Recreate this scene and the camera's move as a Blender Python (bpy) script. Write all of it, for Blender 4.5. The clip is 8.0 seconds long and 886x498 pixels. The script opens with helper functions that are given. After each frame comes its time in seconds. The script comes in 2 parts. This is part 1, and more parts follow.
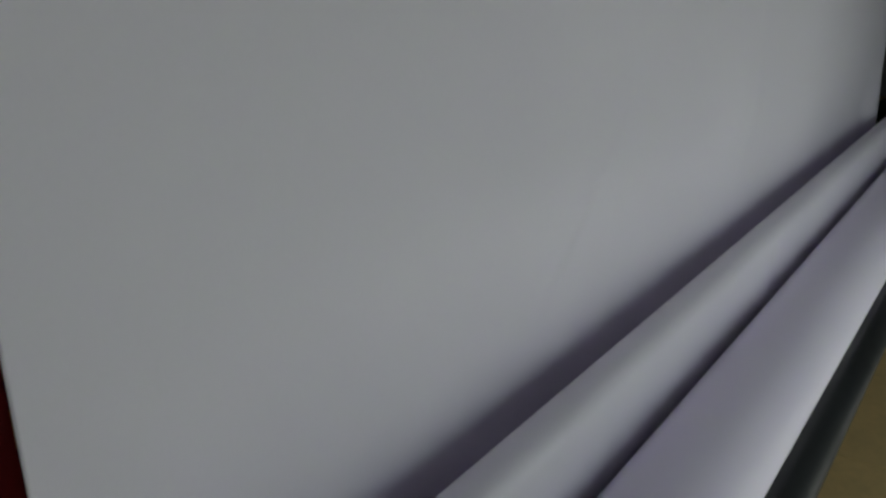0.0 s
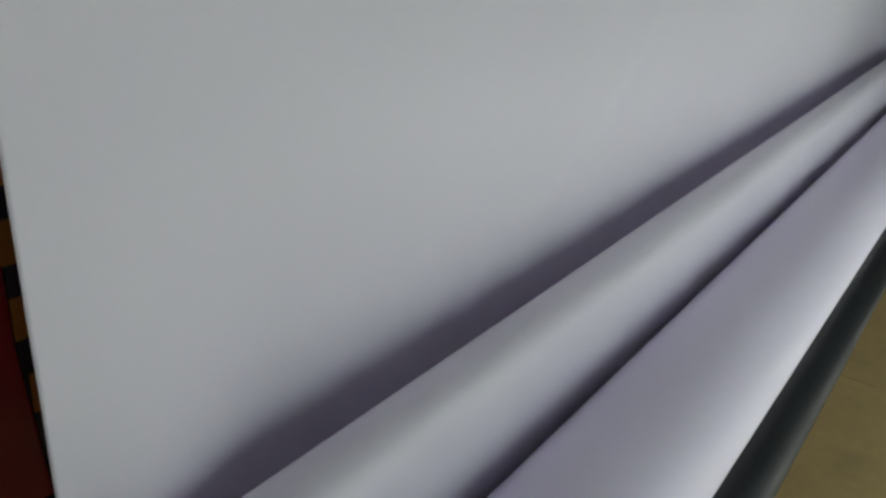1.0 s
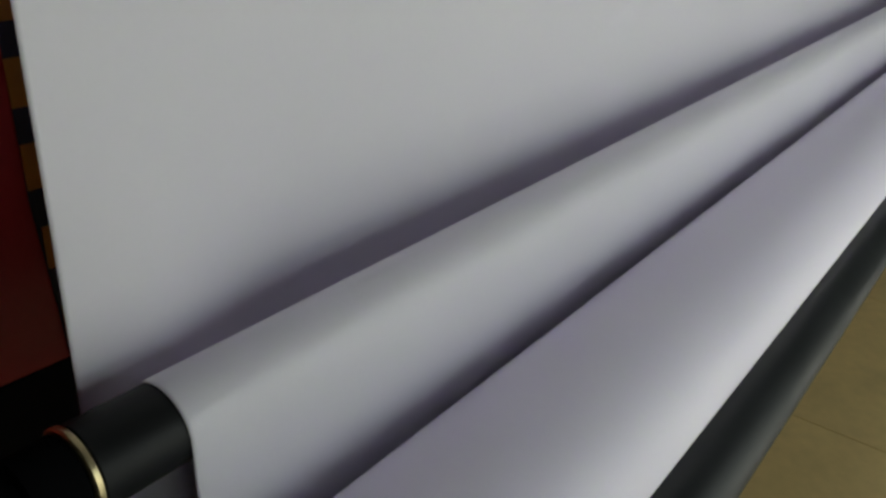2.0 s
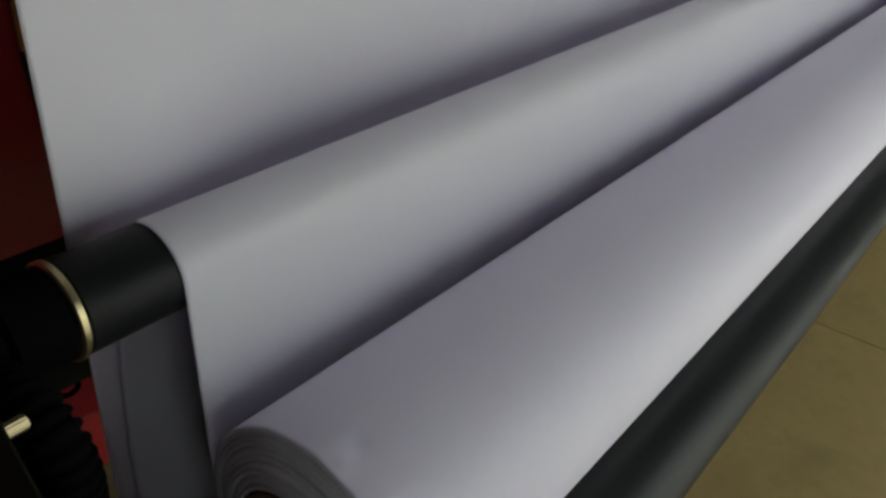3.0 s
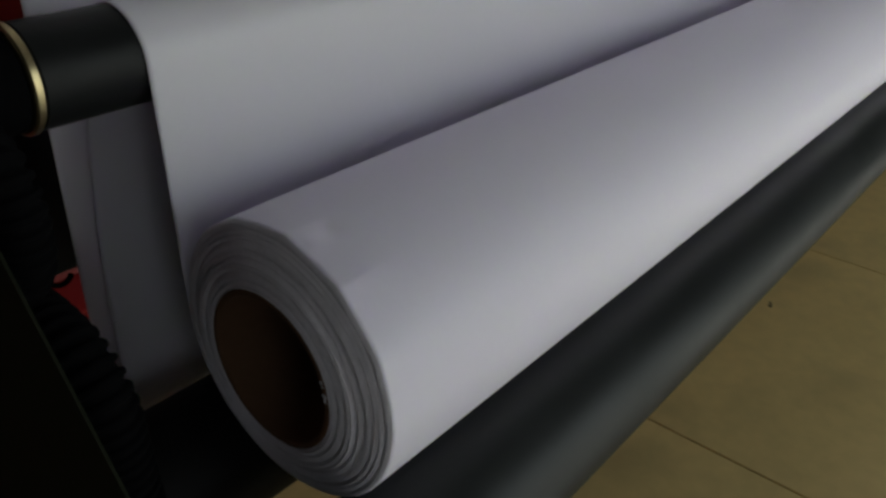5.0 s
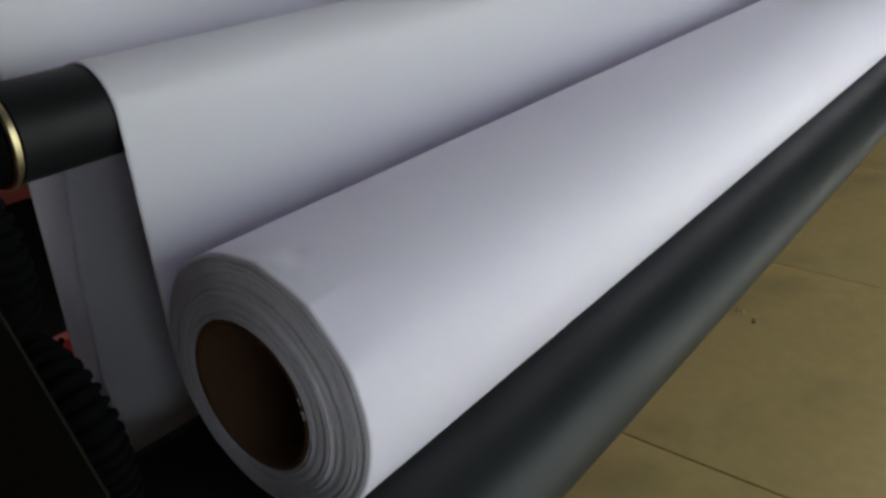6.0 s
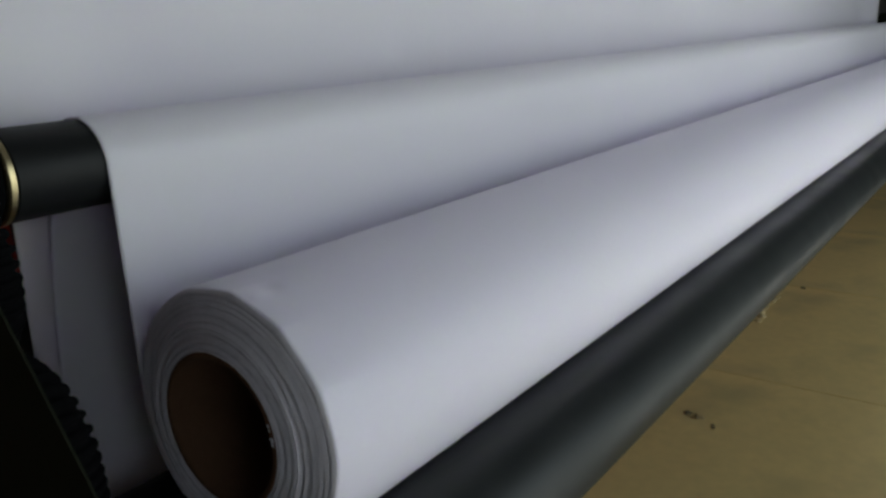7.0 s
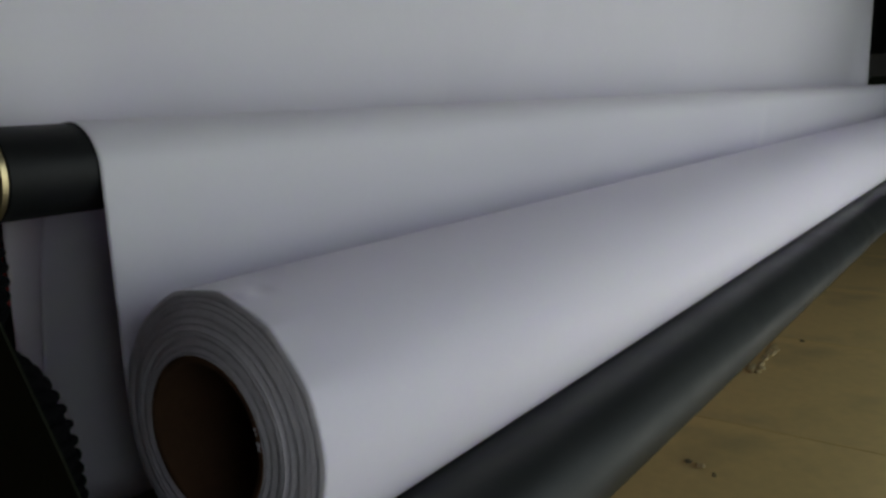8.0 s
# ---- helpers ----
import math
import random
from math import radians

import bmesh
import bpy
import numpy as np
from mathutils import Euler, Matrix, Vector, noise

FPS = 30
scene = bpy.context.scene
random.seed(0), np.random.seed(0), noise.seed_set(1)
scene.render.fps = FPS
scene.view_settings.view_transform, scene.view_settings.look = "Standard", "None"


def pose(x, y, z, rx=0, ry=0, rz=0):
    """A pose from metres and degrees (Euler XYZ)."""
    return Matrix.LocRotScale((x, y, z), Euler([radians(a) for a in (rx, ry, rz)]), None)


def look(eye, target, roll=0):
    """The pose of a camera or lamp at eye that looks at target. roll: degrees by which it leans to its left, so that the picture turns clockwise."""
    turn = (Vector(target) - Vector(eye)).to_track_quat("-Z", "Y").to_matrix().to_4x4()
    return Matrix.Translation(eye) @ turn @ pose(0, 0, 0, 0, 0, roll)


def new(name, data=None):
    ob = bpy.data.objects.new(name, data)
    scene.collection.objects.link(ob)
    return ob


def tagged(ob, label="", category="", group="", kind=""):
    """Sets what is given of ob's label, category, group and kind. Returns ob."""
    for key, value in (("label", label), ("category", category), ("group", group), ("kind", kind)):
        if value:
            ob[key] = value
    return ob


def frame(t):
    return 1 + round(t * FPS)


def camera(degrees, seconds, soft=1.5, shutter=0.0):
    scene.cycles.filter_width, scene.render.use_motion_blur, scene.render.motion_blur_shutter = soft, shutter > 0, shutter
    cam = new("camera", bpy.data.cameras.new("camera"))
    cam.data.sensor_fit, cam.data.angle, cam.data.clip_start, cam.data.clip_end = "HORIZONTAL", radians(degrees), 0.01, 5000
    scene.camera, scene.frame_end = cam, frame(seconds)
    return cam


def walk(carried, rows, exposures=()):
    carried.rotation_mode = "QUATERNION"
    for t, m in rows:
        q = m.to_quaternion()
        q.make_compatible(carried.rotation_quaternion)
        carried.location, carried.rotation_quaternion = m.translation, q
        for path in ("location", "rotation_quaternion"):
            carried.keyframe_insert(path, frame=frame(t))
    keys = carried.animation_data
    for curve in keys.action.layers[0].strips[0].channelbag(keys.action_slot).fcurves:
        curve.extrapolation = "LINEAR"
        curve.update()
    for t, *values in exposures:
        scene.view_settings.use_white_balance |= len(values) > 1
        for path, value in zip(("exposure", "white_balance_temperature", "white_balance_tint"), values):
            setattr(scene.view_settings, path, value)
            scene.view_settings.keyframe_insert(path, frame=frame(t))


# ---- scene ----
# Axes: x along the rollers, y into the machine, z up from the floor.
cam = camera(56.23, 8.0, soft=2.8)
PATH = [
    (0.0, pose(-0.1712, -0.2379, 0.8323, 72.128, 1.116, -54.793)),
    (0.5, pose(-0.1653, -0.2091, 0.7974, 68.597, -1.604, -54.922)),
    (1.0, pose(-0.1644, -0.1897, 0.7526, 66.805, -3.033, -54.455)),
    (1.5, pose(-0.1676, -0.1884, 0.7232, 64.660, -4.595, -53.066)),
    (1.7, pose(-0.1706, -0.1946, 0.7001, 64.668, -3.674, -53.318)),
    (2.8, pose(-0.1607, -0.2000, 0.6344, 60.120, -2.741, -51.170)),
    (3.0, pose(-0.1587, -0.1989, 0.6208, 59.277, -2.837, -51.134)),
    (3.5, pose(-0.1552, -0.2035, 0.5937, 58.496, -2.782, -50.382)),
    (4.0, pose(-0.1554, -0.2103, 0.5787, 57.750, -3.250, -49.415)),
    (4.5, pose(-0.1523, -0.2287, 0.5545, 57.786, -2.067, -48.655)),
    (4.7, pose(-0.1585, -0.2300, 0.5409, 58.537, -2.815, -49.256)),
    (5.8, pose(-0.1735, -0.2639, 0.5120, 64.556, 3.277, -51.477)),
    (6.0, pose(-0.1783, -0.2659, 0.5179, 64.361, 2.512, -52.163)),
    (6.2, pose(-0.1848, -0.2729, 0.5156, 66.697, 2.283, -52.660)),
    (6.5, pose(-0.1993, -0.2785, 0.5000, 71.224, 2.654, -53.593)),
    (7.0, pose(-0.2141, -0.2911, 0.4799, 74.647, 1.717, -54.494)),
    (7.5, pose(-0.2158, -0.2926, 0.4668, 77.797, 1.353, -54.720)),
    (8.0, pose(-0.2151, -0.2928, 0.4512, 79.168, 1.237, -54.558)),
]
EXPOSURES = [
    (0.0, 0.29, 6640, 9.5), (0.5, 0.64, 6590, 9), (1.0, 0.88, 6690, 9), (1.5, 0.97, 6960, 8), (1.7, 0.97, 6960, 8),
    (2.8, 0.87, 7010, 9), (3.0, 0.87, 7010, 9), (3.5, 0.74, 6940, 10), (4.0, 0.69, 6910, 10), (4.5, 0.59, 6960, 10), (4.7, 0.59, 6960, 10),
    (5.8, 1.32, 6640, 10), (6.0, 1.32, 6640, 10), (6.5, 1.47, 6440, 10), (7.0, 1.07, 6510, 9), (7.5, 0.82, 6540, 8), (8.0, 0.76, 6640, 10),
]
walk(cam, PATH, EXPOSURES)

# ---- world and light ----
world = bpy.data.worlds.new("sky")
scene.world = world
world.use_nodes = True
wn = world.node_tree.nodes
sky = wn.new("ShaderNodeTexSky")
sky.sky_type = "NISHITA"
sky.sun_disc = False
sky.sun_elevation = radians(39.6)
sky.sun_rotation = radians(180)
wn["Background"].inputs[1].default_value = 0.05
world.node_tree.links.new(sky.outputs[0], wn["Background"].inputs[0])

sun_data = bpy.data.lights.new("sun", "SUN")
sun_data.energy = 3.4
sun_data.angle = radians(0.5)
sun_data.color = (1.0, 1.0, 0.95)
sun = new("sun", sun_data)
sun.matrix_world = look((1.85, -3.75, 2.5), (1.45, -0.75, 0.0))



def added_fill(name, x, z, width, height, watts):
    """An added area lamp, for sky light through a made-up opening in the front wall."""
    data = bpy.data.lights.new(name, "AREA")
    data.shape = "RECTANGLE"
    data.size, data.size_y = width, height
    data.energy = watts
    data.color = (0.85, 0.965, 0.98)
    new(name, data).matrix_world = look((x, -1.47, z), (x, 0.0, z))


# Unseen lamps: low front light for the vinyl, weak fill for the roll's end.
added_fill("added_front_fill", 1.1, 0.56, 1.75, 1.06, 4.8)
added_fill("added_end_fill", -0.7, 0.77, 0.55, 0.6, 0.3)


# ---- materials ----
def material(name, base, rough, metal=0.0, spec=0.5, vary=0.12, scale=8.0, fine=120.0, bump=0.1, dist=0.0006, stain=None, stain_amount=0.0, stain_scale=3.0):
    """A surface with broad and fine variation of colour, roughness and relief."""
    m = bpy.data.materials.new(name)
    m.use_nodes = True
    n, l = m.node_tree.nodes, m.node_tree.links
    b = n["Principled BSDF"]
    co = n.new("ShaderNodeTexCoord")
    big = n.new("ShaderNodeTexNoise")
    big.inputs["Scale"].default_value = scale
    big.inputs["Detail"].default_value = 4
    small = n.new("ShaderNodeTexNoise")
    small.inputs["Scale"].default_value = fine
    small.inputs["Detail"].default_value = 3
    for t in (big, small):
        l.new(co.outputs["Object"], t.inputs["Vector"])
    add = n.new("ShaderNodeMath")
    add.operation = "MULTIPLY_ADD"
    l.new(small.outputs["Fac"], add.inputs[0])
    add.inputs[1].default_value = 0.4
    l.new(big.outputs["Fac"], add.inputs[2])
    ramp = n.new("ShaderNodeMapRange")
    ramp.inputs["From Min"].default_value, ramp.inputs["From Max"].default_value = 0.4, 1.0
    ramp.inputs["To Min"].default_value, ramp.inputs["To Max"].default_value = 1 - vary, 1 + vary
    l.new(add.outputs[0], ramp.inputs["Value"])
    hsv = n.new("ShaderNodeHueSaturation")
    hsv.inputs["Color"].default_value = (*base, 1)
    l.new(ramp.outputs[0], hsv.inputs["Value"])
    colour = hsv.outputs[0]
    if stain:
        sn = n.new("ShaderNodeTexNoise")
        sn.inputs["Scale"].default_value = stain_scale
        sn.inputs["Detail"].default_value = 6
        l.new(co.outputs["Object"], sn.inputs["Vector"])
        mr = n.new("ShaderNodeMapRange")
        mr.inputs["From Min"].default_value, mr.inputs["From Max"].default_value = 0.5, 0.72
        mr.inputs["To Max"].default_value = stain_amount
        l.new(sn.outputs["Fac"], mr.inputs["Value"])
        mix = n.new("ShaderNodeMix")
        mix.data_type = "RGBA"
        l.new(mr.outputs[0], mix.inputs["Factor"])
        l.new(colour, mix.inputs["A"])
        mix.inputs["B"].default_value = (*stain, 1)
        colour = mix.outputs["Result"]
    l.new(colour, b.inputs["Base Color"])
    rr = n.new("ShaderNodeMapRange")
    rr.inputs["From Min"].default_value, rr.inputs["From Max"].default_value = 0.3, 0.7
    rr.inputs["To Min"].default_value, rr.inputs["To Max"].default_value = max(rough - 0.07, 0.02), min(rough + 0.07, 1)
    l.new(big.outputs["Fac"], rr.inputs["Value"])
    l.new(rr.outputs[0], b.inputs["Roughness"])
    b.inputs["Metallic"].default_value = metal
    b.inputs["Specular IOR Level"].default_value = spec
    bp = n.new("ShaderNodeBump")
    bp.inputs["Strength"].default_value = bump
    bp.inputs["Distance"].default_value = dist
    l.new(small.outputs["Fac"], bp.inputs["Height"])
    l.new(bp.outputs[0], b.inputs["Normal"])
    return m


PAPER = material("white_banner_vinyl", (0.85, 0.808, 0.935), 0.44, spec=0.45, vary=0.02, scale=3, fine=260, bump=0.04, dist=0.0003)
skin = PAPER.node_tree.nodes["Principled BSDF"]
skin.inputs["Subsurface Weight"].default_value = 0.65
skin.inputs["Subsurface Radius"].default_value = (0.9, 0.82, 1.0)
skin.inputs["Subsurface Scale"].default_value = 0.0013
PAPER_EDGE = material("wound_vinyl_edges", (0.80, 0.76, 0.82), 0.75, spec=0.3, vary=0.12, scale=30, fine=400, bump=0.4, dist=0.0006)
CARDBOARD = material("brown_cardboard", (0.17, 0.09, 0.05), 0.85, spec=0.2, vary=0.15, scale=25, fine=220, bump=0.3)
RUBBER = material("black_rubber", (0.009, 0.010, 0.010), 0.5, spec=0.2, vary=0.2, scale=20, fine=300, bump=0.12)
GREY_PAINT = material("dark_grey_satin_paint", (0.022, 0.0245, 0.024), 0.43, spec=0.24, vary=0.1, scale=9, fine=200, bump=0.06, stain=(0.023, 0.024, 0.022), stain_amount=0.4, stain_scale=2.5)
BLACK_PAINT = material("black_powder_coat", (0.007, 0.007, 0.007), 0.6, spec=0.18, vary=0.2, scale=10, fine=350, bump=0.15)
GREEN_BLACK = material("dark_green_black_paint", (0.015, 0.017, 0.011), 0.85, spec=0.03, vary=0.15, scale=12, fine=250, bump=0.12)
PLASTIC = material("black_conduit_plastic", (0.0035, 0.0035, 0.004), 0.8, spec=0.02, vary=0.2, scale=30, fine=300, bump=0.1)
BRASS = material("yellow_brass", (0.58, 0.48, 0.27), 0.38, metal=1.0, vary=0.25, scale=60, fine=500, bump=0.15, dist=0.0003)
STEEL = material("worn_steel", (0.4, 0.4, 0.4), 0.35, metal=1.0, vary=0.15, scale=40, fine=300, bump=0.1)
RED = material("glossy_red_enamel", (0.52, 0.04, 0.045), 0.36, spec=0.5, vary=0.12, scale=5, fine=150, bump=0.05)
# Two colours for the reflections built onto the glossy red panel.
ORANGE = material("orange_reflection_tint", (0.6, 0.26, 0.05), 0.4, spec=0.4, vary=0.1, scale=20, fine=200, bump=0.05)
SLATE = material("dark_reflection_tint", (0.035, 0.035, 0.05), 0.4, spec=0.4, vary=0.1, scale=10, fine=200, bump=0.05)
ASPHALT = material("dark_asphalt", (0.07, 0.068, 0.065), 0.9, spec=0.3, vary=0.2, scale=2, fine=70, bump=0.5)
# For the added floor strip that throws neutral sunlight up at the vinyl.
CONCRETE = material("pale_concrete", (0.53, 0.55, 0.53), 0.8, spec=0.3, vary=0.12, scale=3, fine=80, bump=0.3, stain=(0.35, 0.34, 0.32), stain_amount=0.5, stain_scale=2)
GROUT = material("dirty_grout", (0.22, 0.165, 0.08), 0.9, spec=0.2, vary=0.2, scale=10, fine=150, bump=0.4)
TILE = material("cream_ceramic_tile", (0.75, 0.57, 0.25), 0.36, spec=0.5, vary=0.16, scale=2.6, fine=60, bump=0.05, stain=(0.42, 0.34, 0.165), stain_amount=0.65, stain_scale=6)
# Grey chosen dark to hold down fill light from the unseen walls.
PLASTER = material("fill_cutting_plaster", (0.30, 0.29, 0.29), 0.9, spec=0.2, vary=0.08, scale=2, fine=90, bump=0.3)
CEILING = material("white_ceiling_bounce", (0.78, 0.78, 0.80), 0.9, spec=0.2, vary=0.05, scale=2, fine=90, bump=0.2)
DARK_GRIT = material("dark_grit", (0.14, 0.115, 0.07), 0.9, spec=0.2, vary=0.3, scale=60, fine=300, bump=0.5)
DEBRIS = material("dry_grit", (0.52, 0.42, 0.23), 0.9, spec=0.2, vary=0.3, scale=60, fine=300, bump=0.5)


# ---- mesh helpers ----
def empty(name, at=(0, 0, 0)):
    ob = new(name)
    ob.empty_display_size = 0.05
    ob.location = at
    return ob


def part(name, bm, mat, parent=None, label="", smooth=True):
    """Links a bmesh as one mesh object under a thing or under a part."""
    bmesh.ops.recalc_face_normals(bm, faces=bm.faces[:])
    me = bpy.data.meshes.new(name)
    bm.to_mesh(me)
    bm.free()
    me.materials.append(mat)
    for p in me.polygons:
        p.use_smooth = smooth
    if smooth:
        me.set_sharp_from_angle(angle=radians(38))
    ob = new(name, me)
    if parent:
        ob.parent = parent
        ob.matrix_parent_inverse = Matrix.Translation(-parent.matrix_basis.translation) if not parent.parent else Matrix()
    if label:
        tagged(ob, label)
    return ob


def box(x0, x1, y0, y1, z0, z1, bevel=0.003, segments=2):
    bm = bmesh.new()
    bmesh.ops.create_cube(bm, size=1)
    for v in bm.verts:
        v.co = Vector((x0 if v.co.x < 0 else x1, y0 if v.co.y < 0 else y1, z0 if v.co.z < 0 else z1))
    if bevel:
        bmesh.ops.bevel(bm, geom=bm.edges[:], offset=bevel, segments=segments, affect="EDGES", profile=0.6)
    return bm


def lathe(profile, cy, cz, seg=96, wobble=None, closed=False):
    """Turns a profile of (x, r) about the line y=cy, z=cz. wobble(x, r, angle) gives an offset (dx, dr)."""
    bm = bmesh.new()
    rings = []
    for x, r in profile:
        ring = []
        for i in range(seg):
            a = 2 * math.pi * i / seg
            dx, dr = wobble(x, r, a) if wobble else (0, 0)
            ring.append(bm.verts.new((x + dx, cy + (r + dr) * math.cos(a), cz + (r + dr) * math.sin(a))))
        rings.append(ring)
    pairs = list(zip(rings, rings[1:])) + ([(rings[-1], rings[0])] if closed else [])
    for a, b in pairs:
        for i in range(seg):
            j = (i + 1) % seg
            bm.faces.new((a[i], a[j], b[j], b[i]))
    if not closed:
        bm.faces.new(rings[0])
        bm.faces.new(rings[-1])
    return bm


def prism(outline, x0, x1, bevel=0.003):
    """A plate of that outline in y and z, from x0 to x1."""
    bm = bmesh.new()
    a = [bm.verts.new((x0, y, z)) for y, z in outline]
    b = [bm.verts.new((x1, y, z)) for y, z in outline]
    bm.faces.new(a)
    bm.faces.new(b)
    for i in range(len(a)):
        j = (i + 1) % len(a)
        bm.faces.new((a[i], a[j], b[j], b[i]))
    if bevel:
        bmesh.ops.bevel(bm, geom=bm.edges[:], offset=bevel, segments=2, affect="EDGES")
    return bm


def spline(points, n):
    """n points at even steps of parameter on a smooth curve through the points."""
    p = [Vector(q) for q in points]
    p = [2 * p[0] - p[1]] + p + [2 * p[-1] - p[-2]]
    out = []
    for k in range(n):
        u = k / (n - 1) * (len(p) - 3)
        i = min(int(u), len(p) - 4)
        u -= i
        a, b, c, d = p[i:i + 4]
        out.append(0.5 * ((2 * b) + (c - a) * u + (2 * a - 5 * b + 4 * c - d) * u * u + (3 * b - a - 3 * c + d) * u ** 3))
    return out


def tube(points, radius, seg=24):
    """A tube along points; radius(k) gives the radius at the k-th point."""
    bm = bmesh.new()
    rings = []
    side = Vector((1, 0, 0))
    for k, q in enumerate(points):
        t = (points[min(k + 1, len(points) - 1)] - points[max(k - 1, 0)]).normalized()
        u = (side - t * side.dot(t)).normalized()
        v = t.cross(u)
        r = radius(k)
        rings.append([bm.verts.new(q + r * (math.cos(2 * math.pi * i / seg) * u + math.sin(2 * math.pi * i / seg) * v)) for i in range(seg)])
    for a, b in zip(rings, rings[1:]):
        for i in range(seg):
            j = (i + 1) % seg
            bm.faces.new((a[i], a[j], b[j], b[i]))
    bm.faces.new(rings[0])
    bm.faces.new(rings[-1])
    return bm


# ---- the plan ----
Z0 = 0.30                     # height of the roll's axis
ROLL_R, CORE_R = 0.0672, 0.038
ROLL_X = 0.0131               # near end of the roll
WEB_END = 2.54                # far edge of the vinyl
GUIDE_Y, GUIDE_Z, GUIDE_R = 0.0913, Z0 + 0.1177, 0.0217
BED_Y, BED_Z, BED_R = 0.0588, Z0 - 0.0872, 0.0372
WALL_Y = 0.1311               # the hanging run of the vinyl

# ---- room ----
tagged(part("floor", box(-3.0, 6.5, -1.5, 2.6, -0.10, -0.004, 0), GROUT, smooth=False), "dirty grout bed of the cream tiled workshop floor", "floor", kind="structure")
floor = bpy.data.objects["floor"]
# Added out of view as a reflector: sunlit, it lights the roll from below.
tagged(part("floor_bounce_strip", box(-3.0, 6.5, -1.5, -0.252, -0.003, 0.0, 0), CONCRETE, smooth=False), "unseen pale concrete strip added to bounce sunlight up at the machine", "floor", kind="structure")
# Unseen walls, added to close the room and keep fill light low.
tagged(part("wall_back", box(-3.0, 6.5, 2.6, 2.75, -0.1, 3.0, 0), PLASTER, smooth=False), "unseen dark grey plaster wall added behind the printer", "wall", kind="structure")
tagged(part("wall_west", box(-3.15, -3.0, -1.5, 2.75, -0.1, 3.0, 0), PLASTER, smooth=False), "unseen dark grey plaster side wall added to the workshop", "wall", kind="structure")
tagged(part("wall_east", box(6.5, 6.65, -1.5, 2.75, -0.1, 3.0, 0), PLASTER, smooth=False), "unseen dark grey plaster side wall added to the workshop", "wall", kind="structure")
# Made-up front wall: its gaps set how high and wide the light enters.
for side, x0, x1, z0 in (("west", -3.15, -1.0, -0.1), ("middle", -0.4, 0.2, -0.1), ("east", 2.0, 6.65, -0.1), ("side_lintel", -1.0, -0.4, 1.12), ("lintel", 0.2, 2.0, 1.12)):
    tagged(part("wall_front_" + side, box(x0, x1, -1.65, -1.5, z0, 3.0, 0), PLASTER, smooth=False), "unseen grey plaster wall added to frame the low light", "wall", kind="structure")
# Added sill, keeps sun off the floor beside the bracket.
tagged(part("wall_front_sill", box(-1.0, -0.4, -1.65, -1.5, -0.1, 0.45, 0), PLASTER, smooth=False), "unseen grey plaster sill added to cut the sun patch", "wall", kind="structure")
# Added ceiling, kept white so that it reflects light onto upward faces.
tagged(part("ceiling", box(-3.15, 6.65, -1.65, 2.75, 3.0, 3.12, 0), CEILING, smooth=False), "unseen white ceiling added to bounce light down on the roll", "ceiling", kind="structure")
# Unseen ground, made dark so that little light bounces in at shallow angles.
tagged(part("ground", box(-40, 40, -40, -1.5, -0.2, -0.02, 0), ASPHALT, smooth=False), "unseen dark asphalt added outside to cut shallow bounce light", "ground", kind="structure")

# ---- printer body behind the vinyl ----
printer = tagged(empty("large_format_printer", (0.5, 0.4, 0)), "large red and black printer body standing on the floor", "printer")
part("cross_beam", prism([(0.360, Z0 - 0.010), (0.305, Z0 - 0.092), (0.305, Z0 - 0.10), (0.44, Z0 - 0.10), (0.44, Z0 - 0.010)], -1.3, 3.1, 0.0015), BLACK_PAINT, printer, "black painted steel cross beam with a sloping face")
part("front_panel", box(-1.3, 3.1, 0.3605, 0.40, Z0 - 0.0098, Z0 + 0.2855, 0.001), RED, printer, "glossy dark red enamelled panel")
part("upper_housing", box(-1.3, 4.6, 0.357, 0.85, Z0 + 0.286, 1.25, 0.008), BLACK_PAINT, printer, "black upper housing")
part("skirt", box(-1.3, 3.1, 0.345, 0.37, 0.07, Z0 - 0.1005, 0.002), RED, printer, "red lower skirt panel")
part("skirt_ledge", prism([(0.325, Z0 - 0.150), (0.3445, Z0 - 0.128), (0.3445, Z0 - 0.155), (0.33, Z0 - 0.157)], -1.3, 3.1, 0.001), RED, printer, "red ledge under the beam")
for x in (-1.2, 3.0):
    part("leg", box(x - 0.04, x + 0.04, 0.371, 0.46, 0.0, Z0 + 0.29, 0.003), BLACK_PAINT, printer, "black steel leg")
# The panel's reflections, made as a dark strip and orange squares on it.
strip = prism([(-0.22, Z0 - 0.008), (-0.22, Z0 + 0.2845), (-0.0935, Z0 + 0.2845), (-0.0945, Z0 + 0.13), (-0.1050, Z0 - 0.008)], 0.3576, 0.3604, 0.0008)
bmesh.ops.transform(strip, matrix=pose(0, 0, 0, 0, 0, 90), verts=strip.verts[:])
bmesh.ops.recalc_face_normals(strip, faces=strip.faces[:])
part("reflection_strip", strip, SLATE, printer, "dark strip standing in for a reflection in the red panel")
for x, z in ((0.0925, 0.272), (0.0925, 0.214), (0.0935, 0.154), (0.0985, 0.090), (0.1035, 0.022)):
    part("reflection_block", box(x, 0.140, 0.3554, 0.3574, Z0 + z - 0.017, Z0 + z + 0.017, 0.0008), ORANGE, printer, "orange square standing in for a reflection in the red panel")
part("feed_bar", lathe([(-0.2, 0.03), (2.75, 0.03)], WALL_Y + 0.031, 1.16, 48), BLACK_PAINT, printer, "black feed bar carrying the vinyl")
for x in (-0.16, 2.69):
    part("feed_bracket", box(x - 0.02, x + 0.02, WALL_Y + 0.012, 0.36, 1.13, 1.19, 0.004), BLACK_PAINT, printer)

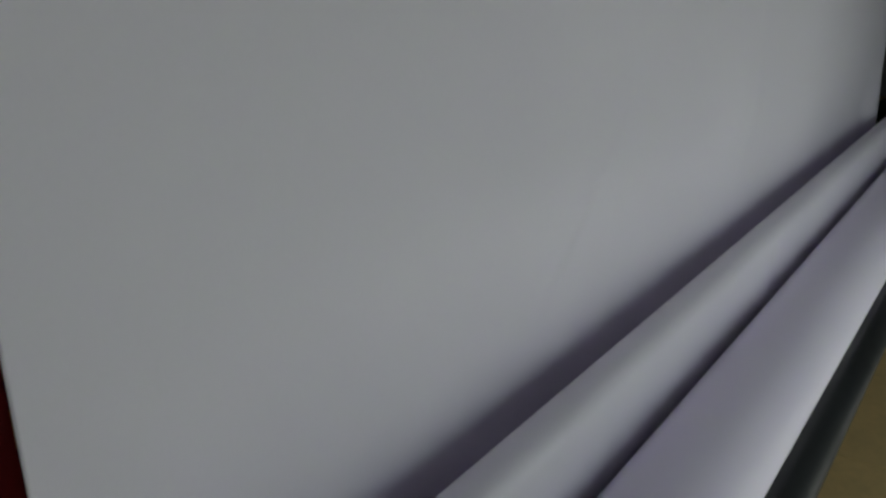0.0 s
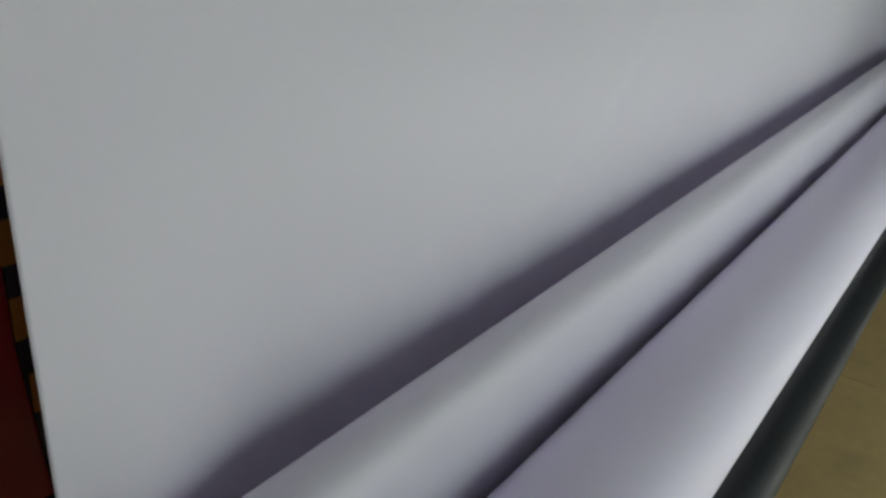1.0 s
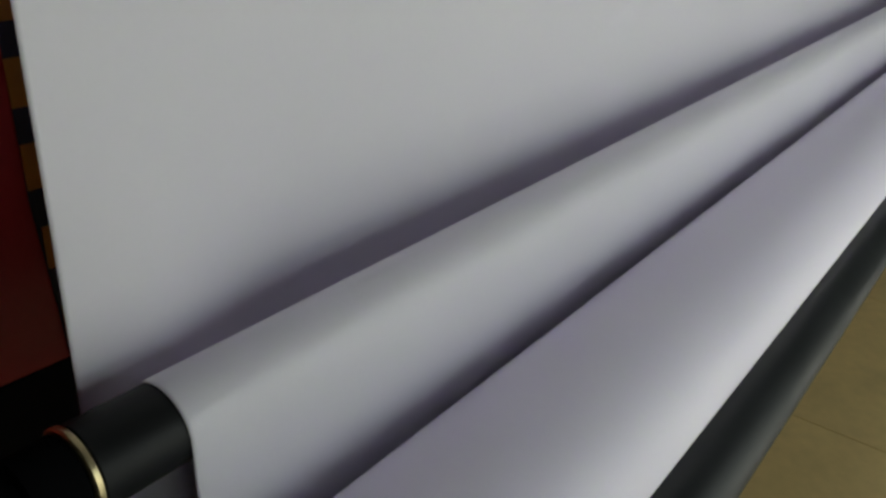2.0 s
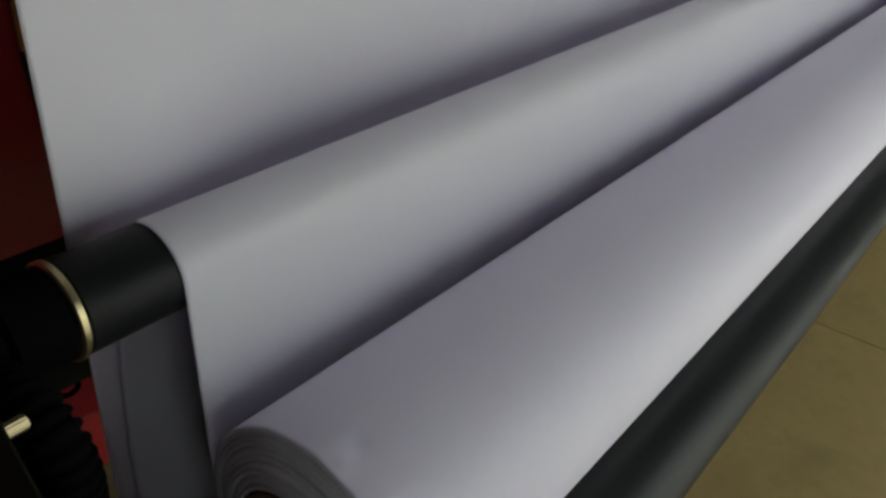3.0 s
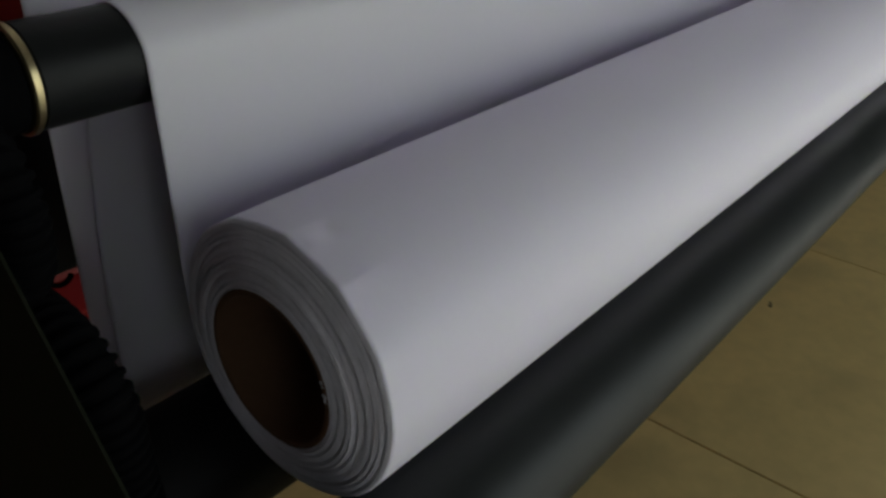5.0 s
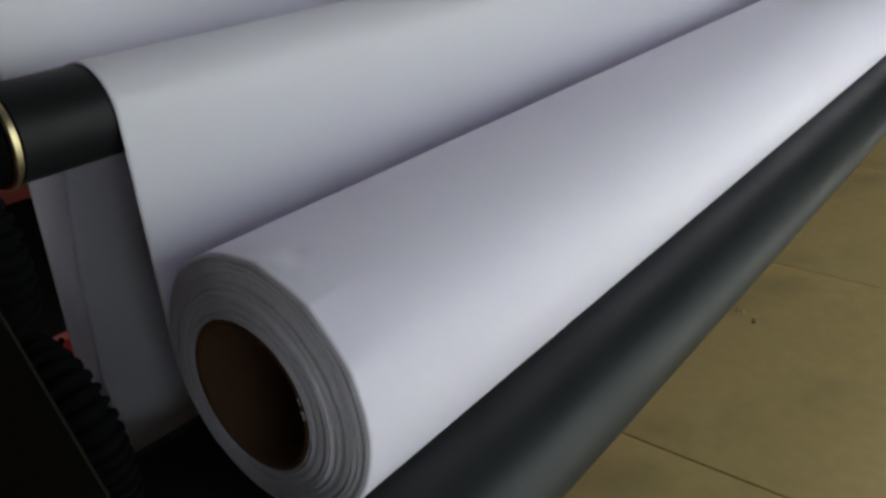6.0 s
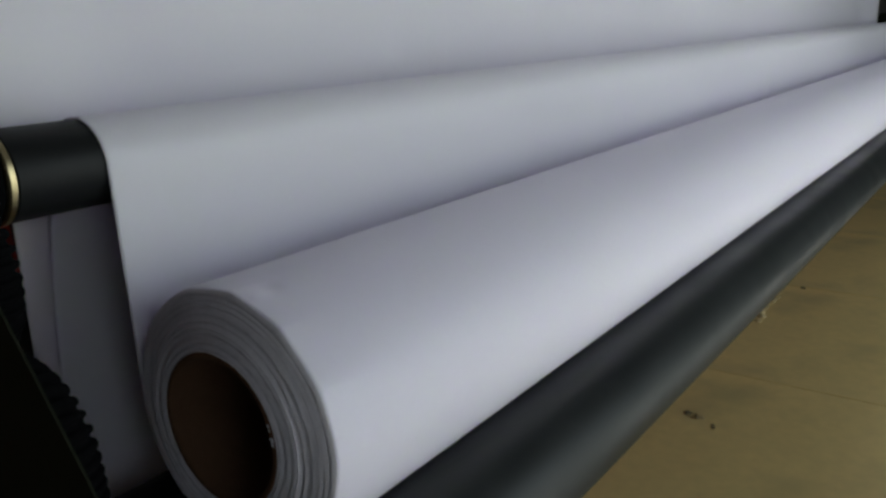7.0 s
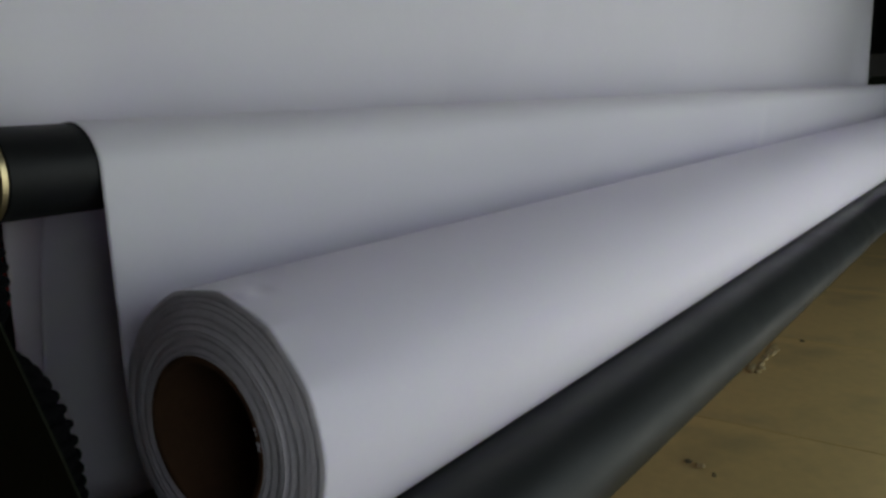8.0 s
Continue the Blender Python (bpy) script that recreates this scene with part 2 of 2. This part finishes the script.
# small black cable loop under the beam
loop = [(0.009 * math.cos(a), 0.0, 0.009 * math.sin(a)) for a in [math.radians(d) for d in range(40, 341, 20)]]
cable = [Vector((0.058 + x, 0.318, Z0 - 0.1075 + z)) for x, y, z in loop]
cable = [Vector((0.098, 0.312, Z0 - 0.1025))] + [Vector((0.076, 0.316, Z0 - 0.1040))] + cable
tagged(part("cable_loop", tube(spline(cable, 60), lambda k: 0.0021, 10), PLASTIC), "thin black cable loop hanging under the beam", "cable")

# ---- bracket, bed rollers, guide roller ----
bracket = tagged(empty("side_bracket", (-0.09, 0.05, 0)), "dark green-black steel side bracket carrying the rollers", "bracket")
# The plate's rear part is added out of view to shade the vinyl loop.
EDGE = [(0.035, Z0 + 0.165), (-0.016, Z0 + 0.099), (-0.058, Z0 + 0.043), (-0.10, Z0 - 0.02), (-0.12, Z0 - 0.12), (-0.12, 0.0), (0.28, 0.0), (0.28, Z0 + 0.02), (0.14, Z0 + 0.165)]
part("plate", prism(EDGE, -0.0910, -0.090, 0.0003), GREEN_BLACK, bracket)
part("foot", box(-0.13, -0.06, -0.13, 0.20, 0.0, 0.012, 0.002), GREEN_BLACK, bracket)
nut = bmesh.new()
bmesh.ops.create_cone(nut, cap_ends=True, segments=6, radius1=0.0031, radius2=0.0031, depth=0.010)
bmesh.ops.bevel(nut, geom=nut.edges[:], offset=0.0006, segments=2, affect="EDGES")
bmesh.ops.transform(nut, matrix=pose(-0.0851, 0.025, Z0 + 0.130, 0, 90, 0), verts=nut.verts[:])
part("nut", nut, BRASS, bracket, "yellow brass hexagon nut")
bracket_far = tagged(empty("side_bracket", (2.66, 0.05, 0)), "dark green-black steel side bracket carrying the rollers", "bracket")
part("plate", prism(EDGE, 2.66, 2.668, 0.0012), GREEN_BLACK, bracket_far)
part("foot", box(2.63, 2.70, -0.13, 0.20, 0.0, 0.012, 0.002), GREEN_BLACK, bracket_far)

for y, x0, mat, label in ((-BED_Y, -0.020, GREY_PAINT, "dark grey painted bed roller under the front of the roll"), (BED_Y, -0.060, BLACK_PAINT, "black painted bed roller under the back of the roll")):
    th = tagged(empty("bed_roller", (0.5, y, BED_Z)), label, "roller", "bed rollers")
    part("tube", lathe([(x0, BED_R - 0.002), (x0 + 0.002, BED_R), (2.60, BED_R), (2.602, BED_R - 0.002)], y, BED_Z, 96), mat, th)
    part("axle", lathe([(-0.092, 0.010), (x0 - 0.0002, 0.010)], y, BED_Z, 32), STEEL, th, "worn steel axle")
    part("axle", lathe([(2.6022, 0.010), (2.662, 0.010)], y, BED_Z, 32), STEEL, th, "worn steel axle")

guide = tagged(empty("guide_roller", (0.5, GUIDE_Y, GUIDE_Z)), "black rubber guide roller with a brass end ring", "roller")
part("sleeve", lathe([(-0.0320, GUIDE_R - 0.001), (-0.0312, GUIDE_R), (2.605, GUIDE_R), (2.606, GUIDE_R - 0.001)], GUIDE_Y, GUIDE_Z, 128), RUBBER, guide)
part("ring", lathe([(-0.0365, 0.0155), (-0.0365, 0.0215), (-0.0355, 0.0225), (-0.0330, 0.0225), (-0.0322, 0.0215), (-0.0322, 0.0155)], GUIDE_Y, GUIDE_Z, 96, closed=True), BRASS, guide, "polished brass ring")
part("bearing", lathe([(-0.0895, 0.017), (-0.062, 0.017), (-0.060, 0.0205), (-0.0375, 0.0205), (-0.0367, 0.0195)], GUIDE_Y, GUIDE_Z, 64), PLASTIC, guide, "black bearing housing")
part("bearing", lathe([(2.6062, 0.0195), (2.607, 0.0205), (2.63, 0.0205), (2.632, 0.017), (2.6595, 0.017)], GUIDE_Y, GUIDE_Z, 64), PLASTIC, guide, "black bearing housing")


# ---- vinyl roll ----
def roll_wobble(x, r, a):
    """The wound end is uneven, and slightly flattened near the top."""
    d = (a - 1.75 + math.pi) % (2 * math.pi) - math.pi
    out = r > ROLL_R - 0.0028
    near = math.exp(-max(x - ROLL_X, 0) / 0.016)
    dr = (0.0009 * (1 - 2 * abs(math.sin(6.5 * (a - 1.70)))) * math.exp(-((d - 0.25) / 1.0) ** 2) * near) if out else 0
    if out and x > ROLL_X + 0.002:
        dr += 0.0011 * math.exp(-((x - ROLL_X - 0.007) / 0.004) ** 2 - ((a - 1.83) / 0.05) ** 2)
        dr -= 0.0011 * math.exp(-((x - ROLL_X - 0.018) / 0.005) ** 2 - ((a - 1.80) / 0.07) ** 2)
    dx = 0
    if not out and x < 0.1:
        dx = 0.0004 * noise.noise(Vector((r * 250, math.cos(a) * 0.9, math.sin(a) * 0.9))) + 0.00025 * noise.noise(Vector((r * 900, math.cos(a) * 9, math.sin(a) * 9)))
    return dx, dr


rolled = tagged(empty("vinyl_roll", (0.5, 0, Z0)), "roll of white banner vinyl on a brown cardboard core", "roll")
random.seed(4)
end = []
r = 0.0384
while r < ROLL_R - 0.0016:
    u = (r - 0.0384) / (ROLL_R - 0.0384)
    bundle = (r - 0.0384) / 0.0031
    lip = 0.0011 * math.exp(-((u - 0.36) / 0.05) ** 2)
    ridge = (0.00055 + 0.0002 * math.sin(2.1 * bundle)) * math.sin(2 * math.pi * bundle + 1.1 * math.sin(1.7 * bundle)) + random.uniform(-0.00012, 0.00012)
    end.append((0.0058 + (ROLL_X - 0.0058) * u ** 1.2 + ridge - lip, r))
    r += random.uniform(0.00035, 0.00065)
sides = [(ROLL_X, ROLL_R - 0.0006), (ROLL_X + 0.0008, ROLL_R)] + [(ROLL_X + 0.002 * i, ROLL_R) for i in range(1, 30)] + [(ROLL_X + 0.06 + 0.2 * i, ROLL_R) for i in range(1, 12)] + [(WEB_END, ROLL_R), (WEB_END + 0.0006, ROLL_R - 0.001)]
part("wound_edge", lathe(end + sides[:1] + [(ROLL_X + 0.0015, ROLL_R - 0.004), (WEB_END - 0.02, ROLL_R - 0.004), (WEB_END - 0.02, 0.0384)], 0, Z0, 256, roll_wobble, closed=True), PAPER_EDGE, rolled, "grey-white wound edges of the vinyl")
part("outer_layer", lathe(sides + [(WEB_END, ROLL_R - 0.0026), (ROLL_X + 0.0016, ROLL_R - 0.0026)], 0, Z0, 256, roll_wobble, closed=True), PAPER, rolled, "smooth white outer layer of vinyl")
part("core", lathe([(0.0062, 0.0352), (0.0056, 0.0360), (0.0056, 0.0376), (0.0062, 0.0382), (WEB_END - 0.01, 0.0382), (WEB_END - 0.01, 0.0350), (0.0068, 0.0350)], 0, Z0, 96, closed=True), CARDBOARD, rolled, "brown cardboard core tube")

# torn fibres on the rim of the core
random.seed(9)
for k in range(7):
    a = 2.924 + (k - 3) * 0.055 + random.uniform(-0.02, 0.02)
    flake = bmesh.new()
    bmesh.ops.create_icosphere(flake, subdivisions=1, radius=1)
    for v in flake.verts:
        v.co *= random.uniform(0.6, 1.15)
    size = random.uniform(0.0006, 0.0013)
    spot = Vector((0.0056, 0.0364 * math.cos(a), Z0 + 0.0364 * math.sin(a)))
    bmesh.ops.transform(flake, matrix=Matrix.Translation(spot) @ Matrix.Rotation(a + random.uniform(-0.5, 0.5), 4, "X") @ Matrix.Diagonal((size * 0.6, size, size * 1.4, 1)), verts=flake.verts[:])
    part("torn_fibre", flake, PAPER_EDGE if k % 3 else CARDBOARD, rolled, "pale torn paper fibre", smooth=False)


# ---- vinyl web: from the back of the roll over the guide roller, round a loose loop and up to the printer ----
def web_profile():
    """Rows of y, z and the near edge's x along the web."""
    rows = []
    e = 0.0007
    for d in range(-50, 1, 5):
        rows.append(((ROLL_R + e) * math.cos(radians(d)), Z0 + (ROLL_R + e) * math.sin(radians(d)), ROLL_X))
    y0, y1, z1 = ROLL_R + e, GUIDE_Y - GUIDE_R - e, GUIDE_Z
    for i in range(1, 15):
        u = i / 15
        rows.append((y0 + (y1 - y0) * u, Z0 + (z1 - Z0) * u, ROLL_X - 0.0022 * u))
    for d in range(180, -1, -9):
        rows.append((GUIDE_Y + (GUIDE_R + e) * math.cos(radians(d)), GUIDE_Z + (GUIDE_R + e) * math.sin(radians(d)), 0.0109 - 0.0015 * (180 - d) / 180))
    yb, zb = GUIDE_Y + GUIDE_R + e, Z0 - 0.082
    for i in range(1, 15):
        u = i / 15
        rows.append((yb + 0.0125 * math.sin(math.pi * u) ** 0.7, GUIDE_Z + (zb - GUIDE_Z) * u, 0.0094 - 0.0124 * u))
    rad = (WALL_Y - yb) / 2
    for d in range(180, 361, 15):
        rows.append((yb + rad + rad * math.cos(radians(d)), zb + 1.35 * rad * math.sin(radians(d)), -0.003 - 0.0045 * (d - 180) / 180))
    for i in range(1, 41):
        u = i / 40
        rows.append((WALL_Y, zb + (1.16 - zb) * u, -0.0085 + 0.002 * min(u * 3, 1)))
    for d in range(170, 80, -10):
        rows.append((WALL_Y + 0.031 + 0.0312 * math.cos(radians(d)), 1.16 + 0.0312 * math.sin(radians(d)), -0.0065))
    return rows


def bell(v, c, w):
    return math.exp(-((v - c) / w) ** 2)


def shade_bow(x, z):
    """Bows the hanging run back behind the guide roller, not at its edges, to widen the shade there."""
    across = min(max((x - 0.02) / 0.14, 0), 1) * min(max((WEB_END - 0.02 - x) / 0.14, 0), 1)
    rise = min(max((z - 0.22) / 0.14, 0), 1) * min(max((0.66 - z) / 0.20, 0), 1)
    return 0.026 * (across * across * (3 - 2 * across)) * (rise * rise * (3 - 2 * rise))


def web_relief(x, y, z, run):
    """Shallow buckles: upright ones in the hanging run, slanted ones between roll and guide roller."""
    if run == "hang":
        up = min(max((z - GUIDE_Z - 0.03) / 0.12, 0), 1)
        far = min(max((1.1 - z) / 0.2, 0), 1)
        d = (0.0050 * bell(x - 0.8 * (z - 0.505), 0.575, 0.020) - 0.0050 * bell(x - 0.8 * (z - 0.505), 0.530, 0.022)) * bell(z, 0.55, 0.16)
        d += 0.0010 * bell(x + 0.1 * z, 0.80, 0.02) + 0.0011 * bell(x, 1.25, 0.03) - 0.0008 * bell(x, 1.9, 0.04)
        d += 0.0016 * math.sin(5.1 * x + 2.2 * z) + 0.0008 * math.sin(11.3 * x - 3 * z + 1.0)
        pucker = 0.0042 * (bell(x, 0.335, 0.010) + 0.9 * bell(x, 0.405, 0.007) + 0.6 * bell(x, 0.62, 0.03)) * bell(z, GUIDE_Z + 0.035, 0.018)
        return min(d * up * far, 0.009) - pucker + shade_bow(x, z)
    if run == "low":
        return shade_bow(x, z)
    if run == "front":
        w = min(max((z - Z0) / 0.05, 0), 1) * min(max((GUIDE_Z - z) / 0.03, 0), 1)
        s = x - 0.5 * (z - Z0 - 0.06)
        return w * (0.0036 * bell(s, 1.19, 0.025) - 0.0030 * bell(s, 1.135, 0.02) + 0.0012 * bell(s, 0.55, 0.02) + 0.0007 * bell(s, 1.32, 0.03) + 0.0006 * bell(s, 0.36, 0.05) + 0.0004 * math.sin(9 * x))
    return 0.0


def vinyl_web():
    rows = web_profile()
    xs = [i / 260 for i in range(261)]
    xs = [u ** 1.25 for u in xs]
    bm = bmesh.new()
    grid = []
    for k, (y, z, x0) in enumerate(rows):
        run = "hang" if k > 74 and z > GUIDE_Z and z < 1.15 else "low" if k > 74 and z < GUIDE_Z else "front" if 11 <= k < 25 else ""
        line = []
        for u in xs:
            x = x0 + (WEB_END - x0) * u
            line.append(bm.verts.new((x, y + web_relief(x, y, z, run), z)))
        grid.append(line)
    for a, b in zip(grid, grid[1:]):
        for i in range(len(xs) - 1):
            bm.faces.new((a[i], a[i + 1], b[i + 1], b[i]))
    ob = part("vinyl_sheet", bm, PAPER)
    for p in ob.data.polygons:
        p.use_smooth = True
    thick = ob.modifiers.new("thickness", "SOLIDIFY")
    thick.thickness, thick.offset = 0.0005, 0
    return ob


tagged(vinyl_web(), "wide white banner vinyl sheet hanging over the guide roller", "vinyl sheet")


# ---- corrugated conduits on the bracket ----
def conduit(label, points, r):
    raw = spline(points, 2000)
    along = np.concatenate([[0], np.cumsum([(b - a).length for a, b in zip(raw, raw[1:])])])
    length, pitch = along[-1], 0.0052
    steps = np.linspace(0, length, int(length / pitch * 8))
    pts = [Vector([np.interp(q, along, [v[i] for v in raw]) for i in range(3)]) for q in steps]
    thing = tagged(empty("corrugated_conduit", points[-1]), label, "conduit", "cable conduits")
    part("hose", tube(pts, lambda k: r - 0.0008 + 0.0021 * min(max(0.5 + 0.9 * math.sin(2 * math.pi * steps[k] / pitch), 0), 1), 28), PLASTIC, thing)
    for end_pts in (pts[:30], pts[-30:]):
        part("collar", tube(end_pts, lambda k: r + (0.0028 if 3 < k < 26 else 0.0020), 24), PLASTIC, thing, "smooth black end collar")
    return thing


conduit("black corrugated plastic conduit running down beside the bracket", [(-0.074, 0.163, Z0 + 0.033), (-0.072, 0.093, Z0 + 0.046), (-0.069, 0.034, Z0 + 0.046), (-0.067, 0.008, Z0 + 0.032), (-0.066, 0.001, Z0 + 0.0), (-0.066, -0.002, Z0 - 0.084), (-0.072, 0.01, Z0 - 0.2), (-0.075, 0.03, 0.024)], 0.0125)
conduit("black corrugated plastic conduit bent against the bracket", [(-0.074, 0.13, Z0 + 0.09), (-0.072, 0.063, Z0 + 0.114), (-0.070, 0.037, Z0 + 0.108), (-0.069, 0.031, Z0 + 0.085), (-0.070, 0.041, Z0 + 0.066), (-0.073, 0.085, Z0 + 0.072), (-0.074, 0.15, Z0 + 0.07)], 0.0105)


# ---- grit on the floor ----
def grit(at, size, seed, mat, stretch=1.3):
    """A few broken crumbs lying together; stretch draws the heap out along the rollers."""
    rng = random.Random(seed)
    bm = bmesh.new()
    for i in range(7 if stretch < 2 else 16):
        v = bmesh.ops.create_icosphere(bm, subdivisions=1, radius=size * rng.uniform(0.25, 0.6))["verts"]
        off = Vector((rng.uniform(-1, 1) * size * stretch, rng.uniform(-1, 1) * size * min(stretch, 0.8), size * 0.12))
        for q in v:
            q.co = Vector((q.co.x * rng.uniform(0.8, 1.2) * max(stretch * 0.4, 1), q.co.y * rng.uniform(0.8, 1.2), max(q.co.z * 0.45, -size * 0.11))) + off + Vector(at)
    return part("grit", bm, mat, smooth=False)


for x, y, size, seed, mat, stretch, label in (
    (0.714, 0.004, 0.007, 1, DEBRIS, 1.3, "small pile of dry grit on the tiled floor"),
    (0.722, 0.016, 0.0055, 3, DARK_GRIT, 1.1, "dark broken crumbs on the tiled floor"),
    (0.702, -0.018, 0.0035, 4, DARK_GRIT, 1.2, "dark broken crumbs on the tiled floor"),
    (1.100, 0.046, 0.013, 2, DEBRIS, 1.2, "small pile of dry grit on the tiled floor"),
    (1.175, 0.046, 0.009, 5, DEBRIS, 7.5, "long pale smear of dry filler on the floor"),
    (1.300, 0.015, 0.005, 6, DARK_GRIT, 1.0, "dark broken crumbs on the tiled floor"),
):
    tagged(grit((x, y, 0.0005), size, seed, mat, stretch), label, "grit", "floor grit", "stuff")

# ---- floor tiles ----
TILE_W, JOINT = 0.4405, 0.0022
tile_mesh = None
for ix in range(-7, 14):
    for iy in range(-4, 6):
        x, y = 0.429 + TILE_W * ix, -0.251 + TILE_W * iy
        if x < -3.0 or x + TILE_W > 6.5 or y < -0.255 or y + TILE_W > 2.6:
            continue
        if tile_mesh is None:
            ob = part("tile", box(JOINT / 2, TILE_W - JOINT / 2, JOINT / 2, TILE_W - JOINT / 2, -0.0039, 0, 0.0012), TILE, floor, smooth=False)
            tile_mesh = ob.data
        else:
            ob = new("tile", tile_mesh)
            ob.parent = floor
        ob.location = (x, y, 0)
